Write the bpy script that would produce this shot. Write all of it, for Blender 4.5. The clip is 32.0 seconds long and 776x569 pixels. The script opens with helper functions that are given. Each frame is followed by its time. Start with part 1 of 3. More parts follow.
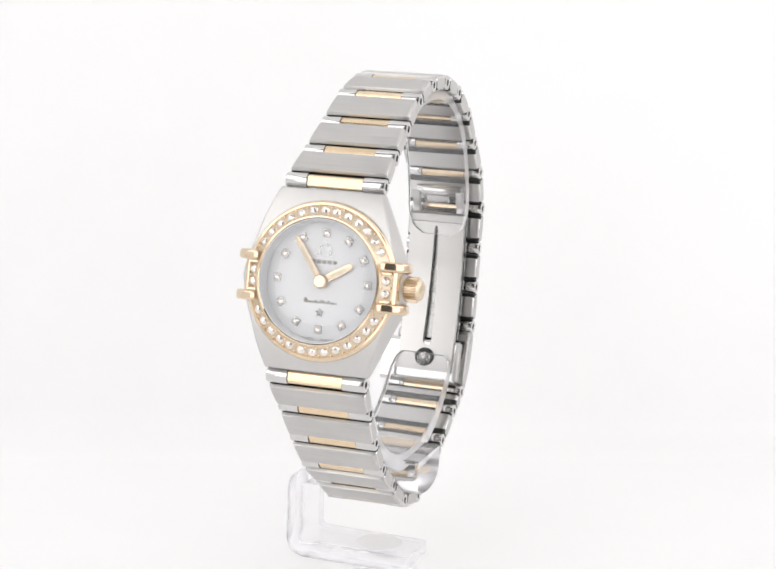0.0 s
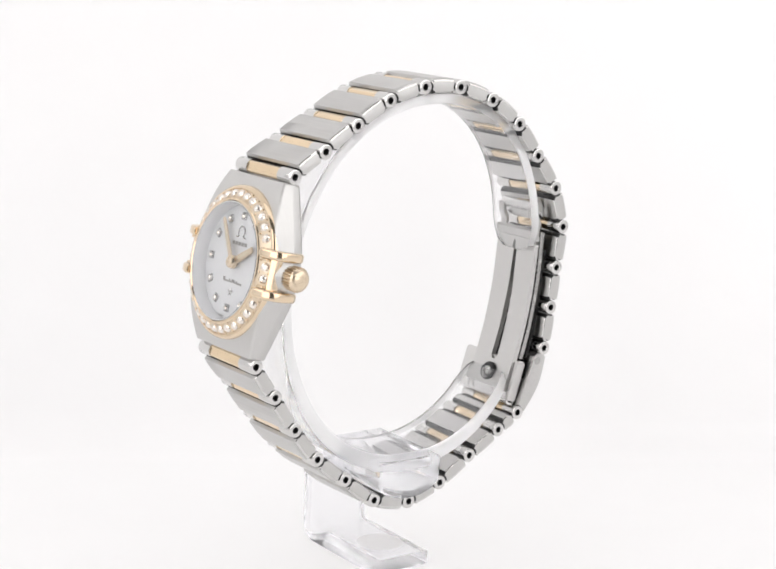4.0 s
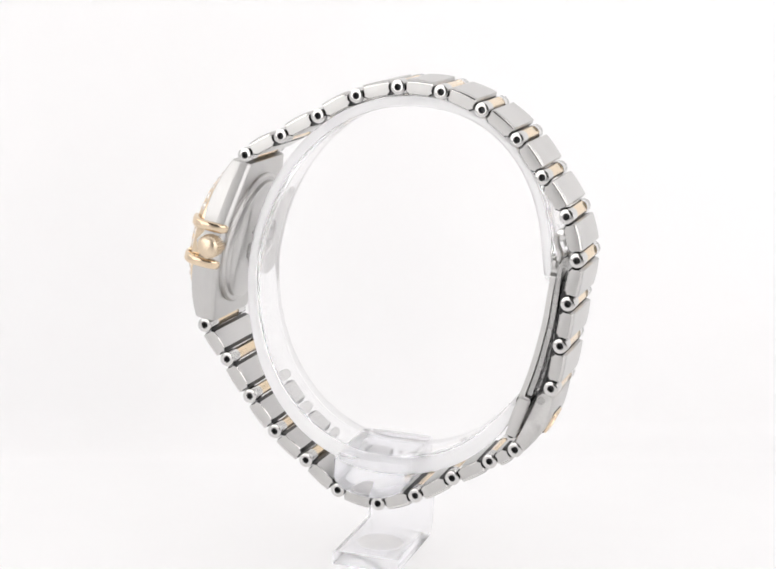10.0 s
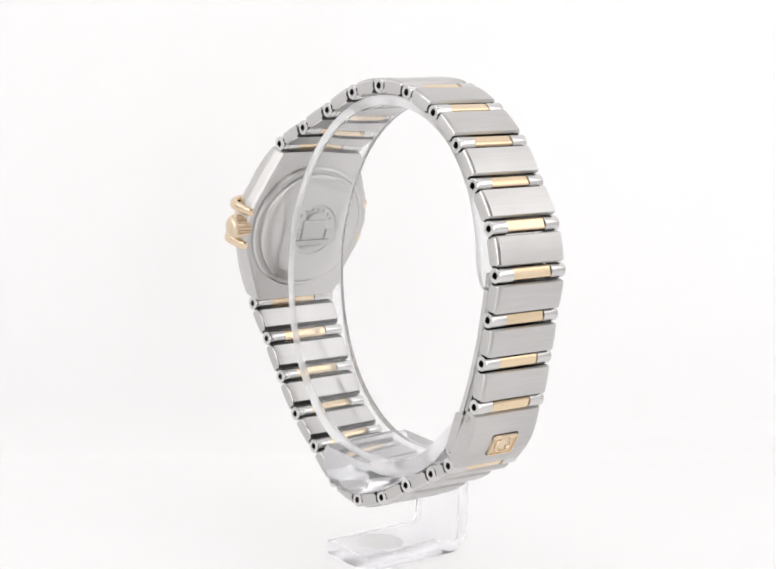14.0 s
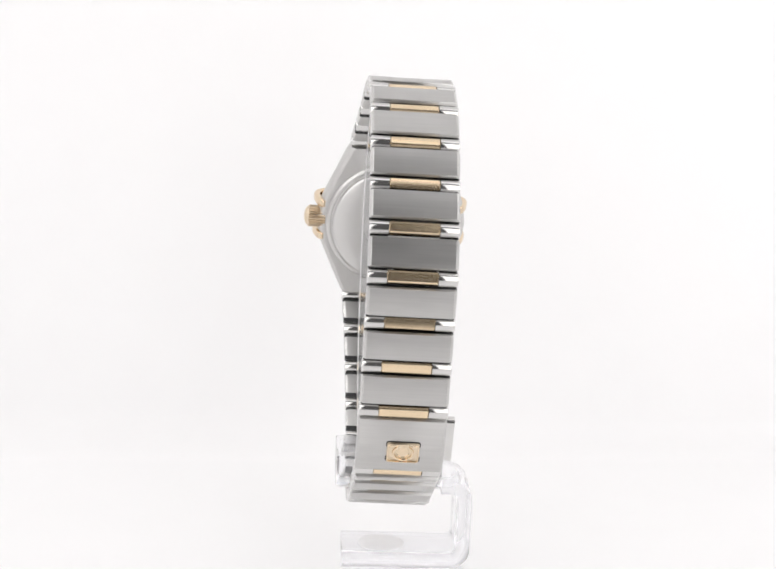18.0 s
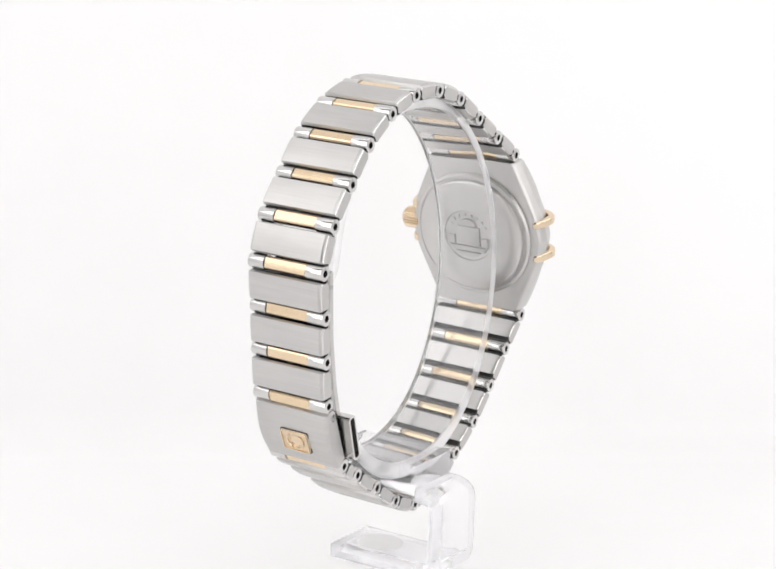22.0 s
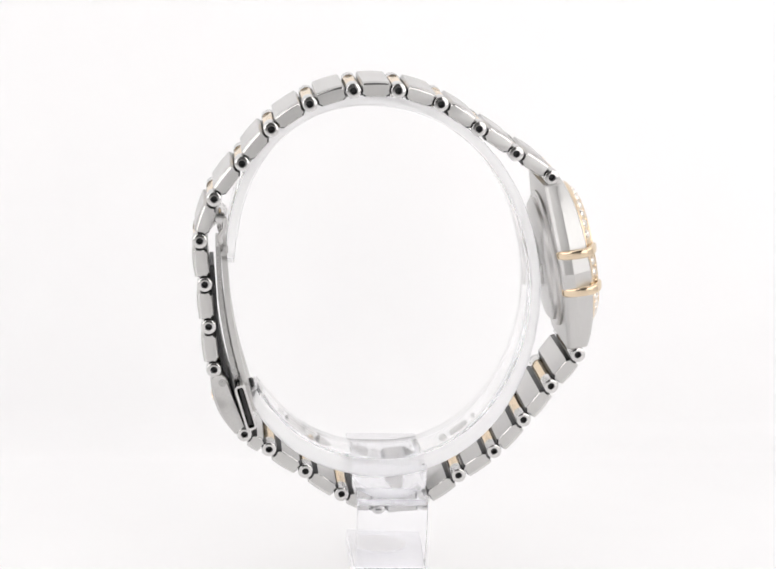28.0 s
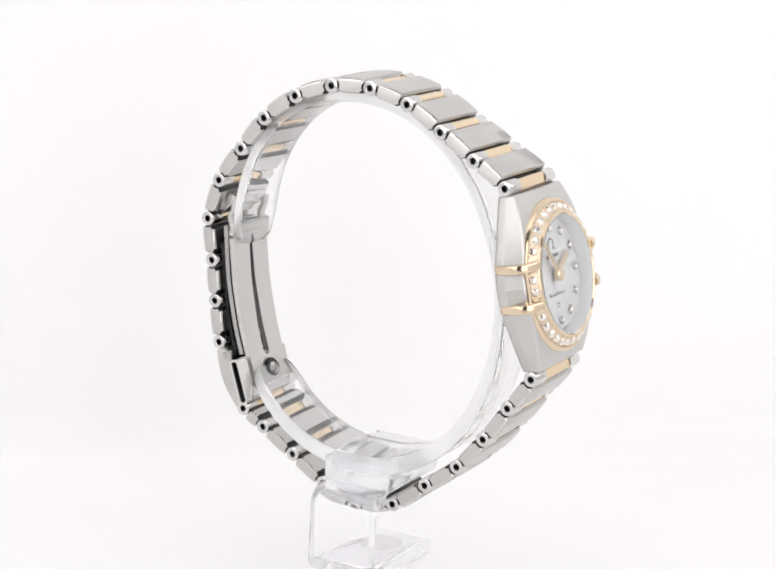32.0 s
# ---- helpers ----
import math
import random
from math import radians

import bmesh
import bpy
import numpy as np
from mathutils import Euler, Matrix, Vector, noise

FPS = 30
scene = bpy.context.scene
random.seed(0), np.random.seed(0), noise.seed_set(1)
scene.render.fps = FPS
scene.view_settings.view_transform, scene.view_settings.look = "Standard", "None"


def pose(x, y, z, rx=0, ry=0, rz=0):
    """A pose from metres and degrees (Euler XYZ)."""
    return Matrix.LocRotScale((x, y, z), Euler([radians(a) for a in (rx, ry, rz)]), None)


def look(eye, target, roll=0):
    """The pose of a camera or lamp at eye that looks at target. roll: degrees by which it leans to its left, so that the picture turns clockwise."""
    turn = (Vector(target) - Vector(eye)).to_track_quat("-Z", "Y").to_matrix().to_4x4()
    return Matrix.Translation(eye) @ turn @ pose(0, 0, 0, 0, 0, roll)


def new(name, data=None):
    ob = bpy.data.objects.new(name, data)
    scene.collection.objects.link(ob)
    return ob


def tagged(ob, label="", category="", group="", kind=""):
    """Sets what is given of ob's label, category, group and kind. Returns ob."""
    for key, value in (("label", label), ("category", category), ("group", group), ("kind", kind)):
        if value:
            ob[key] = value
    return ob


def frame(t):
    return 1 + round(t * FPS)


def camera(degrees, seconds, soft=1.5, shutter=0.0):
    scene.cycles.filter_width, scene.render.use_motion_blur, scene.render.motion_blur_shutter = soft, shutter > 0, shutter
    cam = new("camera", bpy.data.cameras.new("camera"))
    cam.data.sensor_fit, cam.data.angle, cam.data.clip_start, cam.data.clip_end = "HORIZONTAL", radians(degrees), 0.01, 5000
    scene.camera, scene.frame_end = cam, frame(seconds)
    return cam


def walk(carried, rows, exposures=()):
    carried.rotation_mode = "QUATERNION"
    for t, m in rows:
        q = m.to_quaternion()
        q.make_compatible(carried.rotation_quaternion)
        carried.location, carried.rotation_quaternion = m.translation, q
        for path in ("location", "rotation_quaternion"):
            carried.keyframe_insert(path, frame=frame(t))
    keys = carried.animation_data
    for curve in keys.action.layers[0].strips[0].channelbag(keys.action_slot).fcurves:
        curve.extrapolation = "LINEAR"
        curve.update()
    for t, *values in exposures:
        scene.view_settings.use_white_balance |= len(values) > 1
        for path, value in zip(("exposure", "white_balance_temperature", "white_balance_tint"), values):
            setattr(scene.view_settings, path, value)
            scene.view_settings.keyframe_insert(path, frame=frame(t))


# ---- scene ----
# The camera stands still before a small light tent; the stand and the wristwatch on it turn on a hidden turntable.
cam = camera(23.377, 32.0, 1.85)
EYE = look((0.0, -0.240, 0.0915), (-0.000468, -0.005788, 0.039113), 2.5734)
walk(cam, [(0.0, EYE), (32.0, EYE)])

# ---- light ----
world = bpy.data.worlds.new("studio")
scene.world = world
world.use_nodes = True
world.node_tree.nodes["Background"].inputs["Color"].default_value = (0.92, 0.90, 0.89, 1)
world.node_tree.nodes["Background"].inputs["Strength"].default_value = 0.20
scene.view_settings.exposure = -0.58


def softbox(name, eye, target, wide, high, watts):
    data = bpy.data.lights.new(name, "AREA")
    data.shape, data.size, data.size_y, data.energy = "RECTANGLE", wide, high, watts
    data.color = (1.0, 0.985, 0.975)
    lamp = new(name, data)
    lamp.matrix_world = look(eye, target)
    return lamp


softbox("softbox_top", (0, -0.010, 0.396), (0, -0.0101, 0), 0.52, 0.22, 0.20)
softbox("softbox_left", (-0.302, -0.05, 0.195), (0, -0.05, 0.17), 0.35, 0.37, 0.56)
softbox("softbox_right", (0.302, -0.05, 0.195), (0, -0.05, 0.17), 0.35, 0.37, 0.56)
softbox("softbox_front_left", (-0.186, -0.226, 0.20), (-0.186, 0, 0.20), 0.23, 0.36, 0.42)
softbox("softbox_front_right", (0.186, -0.226, 0.20), (0.186, 0, 0.20), 0.23, 0.36, 0.42)
softbox("softbox_behind", (0, 0.170, 0.085), (0, 0.048, 0.085), 0.42, 0.24, 0.66)
softbox("softbox_under", (0, -0.05, -0.12), (0, -0.0501, 0), 0.55, 0.42, 1.25)

# ---- materials ----


def material(name):
    m = bpy.data.materials.new(name)
    m.use_nodes = True
    return m, m.node_tree, m.node_tree.nodes["Principled BSDF"]


def textured(name, base, rough, metal, grain=(1, 1, 1), scale=900.0, bump=0.0, vary=0.06, rough_vary=0.08, brushed=0.0):
    """A plain surface with fine grain and slow stains, both in the thing's own space."""
    m, tree, bsdf = material(name)
    nodes, links = tree.nodes, tree.links
    coords = nodes.new("ShaderNodeTexCoord")
    mapping = nodes.new("ShaderNodeMapping")
    mapping.inputs["Scale"].default_value = grain
    links.new(coords.outputs["Object"], mapping.inputs["Vector"])
    fine = nodes.new("ShaderNodeTexNoise")
    fine.inputs["Scale"].default_value, fine.inputs["Detail"].default_value = scale, 3
    links.new(mapping.outputs[0], fine.inputs["Vector"])
    slow = nodes.new("ShaderNodeTexNoise")
    slow.inputs["Scale"].default_value = 120.0
    links.new(coords.outputs["Object"], slow.inputs["Vector"])
    both = nodes.new("ShaderNodeMath")
    both.operation = "ADD"
    links.new(fine.outputs[0], both.inputs[0])
    links.new(slow.outputs[0], both.inputs[1])
    shade = nodes.new("ShaderNodeMapRange")
    shade.inputs["From Min"].default_value, shade.inputs["From Max"].default_value = 0.6, 1.4
    shade.inputs["To Min"].default_value, shade.inputs["To Max"].default_value = 1 - vary, 1.0
    links.new(both.outputs[0], shade.inputs["Value"])
    mix = nodes.new("ShaderNodeMix")
    mix.data_type = "RGBA"
    mix.blend_type = "MULTIPLY"
    mix.inputs["Factor"].default_value = 1.0
    mix.inputs["A"].default_value = (*base, 1)
    links.new(shade.outputs[0], mix.inputs["B"])
    links.new(mix.outputs["Result"], bsdf.inputs["Base Color"])
    rr = nodes.new("ShaderNodeMapRange")
    rr.inputs["From Min"].default_value, rr.inputs["From Max"].default_value = 0.3, 0.7
    rr.inputs["To Min"].default_value, rr.inputs["To Max"].default_value = max(0.0, rough - rough_vary / 2), rough + rough_vary / 2
    links.new(fine.outputs[0], rr.inputs["Value"])
    links.new(rr.outputs[0], bsdf.inputs["Roughness"])
    bsdf.inputs["Metallic"].default_value = metal
    if brushed:
        round_y = nodes.new("ShaderNodeTangent")
        round_y.direction_type, round_y.axis = "RADIAL", "Y"
        links.new(round_y.outputs[0], bsdf.inputs["Tangent"])
        bsdf.inputs["Anisotropic"].default_value = brushed
    if bump:
        b = nodes.new("ShaderNodeBump")
        b.inputs["Strength"].default_value, b.inputs["Distance"].default_value = bump, 0.00005
        links.new(fine.outputs[0], b.inputs["Height"])
        links.new(b.outputs[0], bsdf.inputs["Normal"])
    return m


STEEL_BRUSHED = textured("brushed_steel", (0.63, 0.622, 0.61), 0.34, 1, (3.4, 0.10, 3.4), 1200, 0, 0.15, 0.10, 0.85)
STEEL_CASE = textured("fine_brushed_steel", (0.62, 0.612, 0.60), 0.40, 1, (2.5, 0.9, 0.25), 1500, 0, 0.06, 0.05)
STEEL_SATIN = textured("satin_steel", (0.63, 0.622, 0.61), 0.34, 1, (4, 0.4, 4), 1500, 0, 0.03, 0.02)
STEEL_POLISHED = textured("polished_steel", (0.68, 0.672, 0.66), 0.10, 1, (1, 1, 1), 700, 0, 0.04, 0.04)
STEEL_SIDE = textured("matt_steel_edge", (0.60, 0.592, 0.58), 0.44, 1, (4, 4, 0.4), 1500, 0, 0.06, 0.08)
STEEL_DIAL = textured("grey_dial_steel", (0.46, 0.455, 0.45), 0.25, 1)
STEEL_INNER = textured("smooth_inner_steel", (0.65, 0.642, 0.63), 0.32, 1, (3.4, 0.2, 3.4), 1200, 0, 0.08, 0.06, 0.9)
STEEL_GREY = textured("grey_satin_steel", (0.47, 0.465, 0.455), 0.26, 1)
# Near-black copy of the steel; its colour stands for shade in bores, gaps, hollows.
STEEL_SHADED = textured("shaded_steel", (0.06, 0.06, 0.06), 0.4, 1)
GOLD = textured("polished_gold", (0.79, 0.645, 0.47), 0.12, 1, (1, 1, 1), 700, 0, 0.05, 0.06)
GOLD_SATIN = textured("satin_gold", (0.76, 0.632, 0.475), 0.30, 1, (6, 0.3, 6), 1500, 0, 0.05)
GOLD_BAR = textured("brushed_gold", (0.86, 0.69, 0.475), 0.20, 1, (6, 0.3, 6), 1500, 0, 0.10, 0.05, 0.5)
GOLD_CHANNEL = textured("satin_channel_gold", (0.74, 0.62, 0.475), 0.38, 1)
PEARL = textured("mother_of_pearl", (0.87, 0.875, 0.89), 0.18, 0, (1, 1, 1), 260, 0.0, 0.06)
LUME = textured("cream_lume", (0.74, 0.66, 0.50), 0.5, 0)
PRINT = textured("grey_print", (0.36, 0.35, 0.34), 0.5, 0)
WHITE = textured("translucent_white_sweep", (0.945, 0.94, 0.945), 0.55, 0, (1, 1, 1), 60, 0, 0.015)
_mix = WHITE.node_tree.nodes.new("ShaderNodeMixShader")
_lit = WHITE.node_tree.nodes.new("ShaderNodeBsdfTranslucent")
_lit.inputs["Color"].default_value = (0.94, 0.935, 0.945, 1)
_mix.inputs[0].default_value = 0.5
WHITE.node_tree.links.new(WHITE.node_tree.nodes["Principled BSDF"].outputs[0], _mix.inputs[1])
WHITE.node_tree.links.new(_lit.outputs[0], _mix.inputs[2])
WHITE.node_tree.links.new(_mix.outputs[0], WHITE.node_tree.nodes["Material Output"].inputs["Surface"])
TENT = textured("white_tent_cloth", (0.89, 0.89, 0.895), 0.9, 0, (1, 1, 1), 200, 0, 0.02)
PAD = textured("pale_grey_pad", (0.96, 0.96, 0.975), 0.4, 0)


def clear(name, ior, rough=0.0, tint=(1, 1, 1), haze=0.0):
    m, tree, bsdf = material(name)
    bsdf.inputs["Base Color"].default_value = (*tint, 1)
    bsdf.inputs["Transmission Weight"].default_value = 1.0 - haze
    bsdf.inputs["IOR"].default_value = ior
    bsdf.inputs["Roughness"].default_value = rough
    return m


ACRYLIC = clear("clear_acrylic", 1.20, 0.06, (0.995, 0.995, 1.0), 0.065)
ACRYLIC_FOOT = clear("thin_clear_acrylic", 1.17, 0.08, (0.985, 0.985, 1.0), 0.06)
ACRYLIC_BLOCK = clear("thick_clear_acrylic", 1.24, 0.08, (0.985, 0.985, 1.0), 0.11)
ACRYLIC_RIM = clear("frosted_acrylic", 1.20, 0.28, (0.99, 0.99, 0.995), 0.24)
ACRYLIC_EDGE = clear("sawn_acrylic_edge", 1.17, 0.22, (0.97, 0.97, 0.99), 0.16)
CRYSTAL = clear("watch_crystal", 1.33, 0.0)
DIAMOND, _t, _b = material("diamond")
_b.inputs["Base Color"].default_value = (0.86, 0.80, 0.74, 1)
_b.inputs["Metallic"].default_value = 0.75
_b.inputs["IOR"].default_value = 2.2
_b.inputs["Roughness"].default_value = 0.10

# ---- mesh helpers (millimetres in, metres out) ----
MM = 0.001


def finish(bm, name, mats, sharp=32):
    bmesh.ops.remove_doubles(bm, verts=bm.verts, dist=1e-4)
    bmesh.ops.recalc_face_normals(bm, faces=bm.faces)
    for v in bm.verts:
        v.co *= MM
    for f in bm.faces:
        f.smooth = True
    for e in bm.edges:
        e.smooth = e.calc_face_angle(0.0) < radians(sharp)
    me = bpy.data.meshes.new(name)
    bm.to_mesh(me)
    bm.free()
    for m in mats if isinstance(mats, (list, tuple)) else [mats]:
        me.materials.append(m)
    return me


def part(name, bm, mats, parent, label="", sharp=32):
    ob = new(name, finish(bm, name, mats, sharp))
    ob.parent = parent
    if label:
        tagged(ob, label)
    return ob


def loft(sections, caps=True, ring=False, bm=None, mat=0):
    """Skins closed sections (lists of points) one after another."""
    bm = bm or bmesh.new()
    rows = [[bm.verts.new(p) for p in s] for s in sections]
    pairs = list(zip(rows, rows[1:])) + ([(rows[-1], rows[0])] if ring else [])
    n = len(rows[0])
    for a, b in pairs:
        for i in range(n):
            f = bm.faces.new((a[i], a[(i + 1) % n], b[(i + 1) % n], b[i]))
            f.material_index = mat
    if caps and not ring:
        bm.faces.new(rows[0]).material_index = mat
        bm.faces.new(rows[-1]).material_index = mat
    return bm


def lathe(profile, frame3, n=48, bm=None, mat=0, closed=False):
    """Turns a profile of (radius, height) round the frame's third axis. frame3: origin, a, b, axis."""
    bm = bm or bmesh.new()
    o, a, b, w = frame3
    rows = []
    for r, h in profile:
        if r < 1e-6:
            rows.append([bm.verts.new(o + w * h)] * n)
        else:
            rows.append([bm.verts.new(o + (a * math.cos(k * math.tau / n) + b * math.sin(k * math.tau / n)) * r + w * h) for k in range(n)])
    pairs = list(zip(rows, rows[1:])) + ([(rows[-1], rows[0])] if closed else [])
    for p, q in pairs:
        for i in range(n):
            j = (i + 1) % n
            vs = []
            for v in (p[i], p[j], q[j], q[i]):
                if v not in vs:
                    vs.append(v)
            if len(vs) > 2:
                bm.faces.new(vs).material_index = mat
    return bm


def rounded(w, h, r, k=3):
    """A rounded rectangle, w by h, as points (x, y) round the origin."""
    pts = []
    for cx, cy, a0 in ((w / 2 - r, h / 2 - r, 0), (-w / 2 + r, h / 2 - r, 90), (-w / 2 + r, -h / 2 + r, 180), (w / 2 - r, -h / 2 + r, 270)):
        for i in range(k + 1):
            a = radians(a0 + 90 * i / k)
            pts.append((cx + r * math.cos(a), cy + r * math.sin(a)))
    return pts


def slab(o, ex, ey, ez, lx, ly, lz, r=0.2, bev=0.1, bm=None, mat=0):
    """A rounded block with its middle at o, lx by ly by lz along ex, ey, ez; its long edges along ez are rounded by r, the ends bevelled."""
    secs = []
    for h, inset in ((-lz / 2, bev), (-lz / 2 + bev, 0), (lz / 2 - bev, 0), (lz / 2, bev)):
        secs.append([o + ex * x + ey * y + ez * h for x, y in rounded(lx - 2 * inset, ly - 2 * inset, max(r - inset, 0.02))])
    return loft(secs, bm=bm, mat=mat)


def smooth_path(pts, n):
    """n points along a Catmull-Rom curve through pts."""
    pts = [Vector(p) for p in pts]
    full = [2 * pts[0] - pts[1]] + pts + [2 * pts[-1] - pts[-2]]
    out = []
    for k in range(n):
        s = k / (n - 1) * (len(pts) - 1)
        i = min(int(s), len(pts) - 2)
        t = s - i
        a, b, c, d = full[i:i + 4]
        out.append(0.5 * (2 * b + (c - a) * t + (2 * a - 5 * b + 4 * c - d) * t * t + (3 * b - a - 3 * c + d) * t ** 3))
    return out


def strip(path, across, width, thick, side=None, r=0.15, bm=None, closed=False):
    """A band swept along path: width along across, thick along the normal of path and across."""
    secs = []
    m = len(path)
    for i, p in enumerate(path):
        d = (path[min(i + 1, m - 1)] - path[max(i - 1, 0)]).normalized()
        nrm = d.cross(across).normalized()
        secs.append([p + across * x + nrm * y for x, y in rounded(width, thick, r, 2)])
    return loft(secs, bm=bm)


X, Y, Z = Vector((1, 0, 0)), Vector((0, 1, 0)), Vector((0, 0, 1))

# ---- the setting: a white light tent ----


def sweep_floor():
    """A sheet of translucent white plastic, lit from below and behind, that runs level and then bends up into the backdrop."""
    prof = [(-600, 0), (-200, 0), (-60, 0), (42, 0)]
    for k in range(1, 13):
        a = radians(90 * k / 12)
        prof.append((42 + 6 * math.sin(a), 6 - 6 * math.cos(a)))
    prof += [(48, 80), (48, 200), (48, 420)]
    bm = bmesh.new()
    rows = [[bm.verts.new((x, y, z)) for x in (-320, -160, 0, 160, 320)] for y, z in prof]
    for a, b in zip(rows, rows[1:]):
        for i in range(4):
            bm.faces.new((a[i], a[i + 1], b[i + 1], b[i]))
    me = finish(bm, "ground", WHITE, 60)
    ob = new("ground", me)
    ob.rotation_euler = (0, 0, radians(8))
    tagged(ob, "seamless translucent white floor sweeping up into a backdrop", "backdrop", kind="structure")


def panel(name, lo, hi, label):
    bm = bmesh.new()
    c, s = (Vector(lo) + Vector(hi)) / 2, Vector(hi) - Vector(lo)
    bmesh.ops.create_cube(bm, size=1, matrix=Matrix.Translation(c) @ Matrix.Diagonal((*s, 1)))
    tagged(new(name, finish(bm, name, TENT)), label, "tent wall", kind="structure")


sweep_floor()
panel("wall_left", (-312, -230, -5), (-306, 130, 406), "white cloth side wall of the light tent")
panel("wall_right", (306, -230, -5), (312, 130, 406), "white cloth side wall of the light tent")
panel("ceiling", (-312, -105, 400), (312, 130, 406), "white cloth roof of the light tent")

panel("wall_front_left", (-306, -236, -5), (-66, -230, 400), "white cloth front wall of the light tent")
panel("wall_front_right", (66, -236, -5), (306, -230, 400), "white cloth front wall of the light tent")

# ---- the wristwatch ----
# Its own space: x towards the clasp, y towards nine o'clock, z up, in millimetres from the turntable's axis, 8.5 above the floor.
BASE = 8.5
PINS = [(-19.02, 45.42), (-14.36, 48.24), (-9.49, 51.21), (-4.55, 54.15), (0.88, 55.66), (6.52, 55.47), (11.92, 53.64),
        (16.60, 50.29), (20.10, 45.88), (23.49, 41.27), (25.16, 35.86), (24.40, 30.26), (23.78, 24.74), (22.98, 19.08),
        (21.85, 17.39), (18.84, 10.46), (15.60, 8.48), (10.77, 5.55), (5.93, 2.47), (0.89, 0.66), (-4.74, 1.73),
        (-9.38, 5.23), (-13.89, 8.67), (-17.50, 13.10), (-20.78, 17.83), (-23.95, 22.23)]
HALF = [6.35, 5.95, 5.65, 5.45] + [5.36] * 16 + [5.36, 5.36, 5.45, 5.65, 5.95, 6.35]
MIDDLE = Vector((1.0, 0, 28.0))


def mid_y(x, z):
    return 0.45 + 0.0025 * x - 0.009 * z


def pin_at(i):
    x, z = PINS[i]
    return Vector((x, mid_y(x, z), z))


watch = tagged(new("wristwatch"), "steel and gold wristwatch with diamond bezel on a clear stand", "watch")


def sleeve_mesh(length, r=0.97):
    """A polished tube end with the dark bore of its pin, along +y from 0."""
    fr = (Vector(), X, Z, Y)
    bm = lathe([(0.0, 0.0), (r, 0.0), (r, length - 0.16), (r - 0.05, length - 0.05), (r - 0.16, length), (0.46, length), (0.43, length - 0.04)], fr, 24)
    # Bore walls are coloured near-black for the shade inside the hole.
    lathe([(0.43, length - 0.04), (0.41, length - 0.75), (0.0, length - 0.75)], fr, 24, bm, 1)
    return finish(bm, "sleeve", [STEEL_POLISHED, STEEL_SHADED])


def connector(i):
    """The gold bar on a pin, with a steel sleeve at each end."""
    c, h = pin_at(i), HALF[i]
    out = (c - MIDDLE)
    out.y = 0
    out.normalize()
    if i in (0, 25):
        out = Vector((-0.978, 0, 0.208))
    along = Y.cross(out)
    g = h * 0.56
    secs = []
    prof = [(-0.62, -0.66), (-0.30, -0.84), (0.30, -0.84), (0.62, -0.66), (0.80, -0.20), (0.80, 0.36), (0.70, 0.62), (0.52, 0.74), (0.0, 0.79), (-0.52, 0.74), (-0.70, 0.62), (-0.80, 0.36), (-0.80, -0.20)]
    for y, s in ((-g, 0.92), (-g + 0.08, 1.0), (g - 0.08, 1.0), (g, 0.92)):
        secs.append([c + Y * y + along * a * s + out * b * s for a, b in prof])
    bar = part("connector", loft(secs), GOLD_BAR, watch, "polished gold centre bar", 14)
    for side in (-1, 1):
        key = round(h, 2)
        if key not in SLEEVES:
            SLEEVES[key] = sleeve_mesh(h - g - 0.04)
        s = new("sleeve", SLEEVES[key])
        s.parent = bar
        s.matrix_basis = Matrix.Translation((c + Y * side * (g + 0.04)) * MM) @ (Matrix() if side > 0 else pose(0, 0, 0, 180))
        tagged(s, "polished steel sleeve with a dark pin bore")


SLEEVES = {}


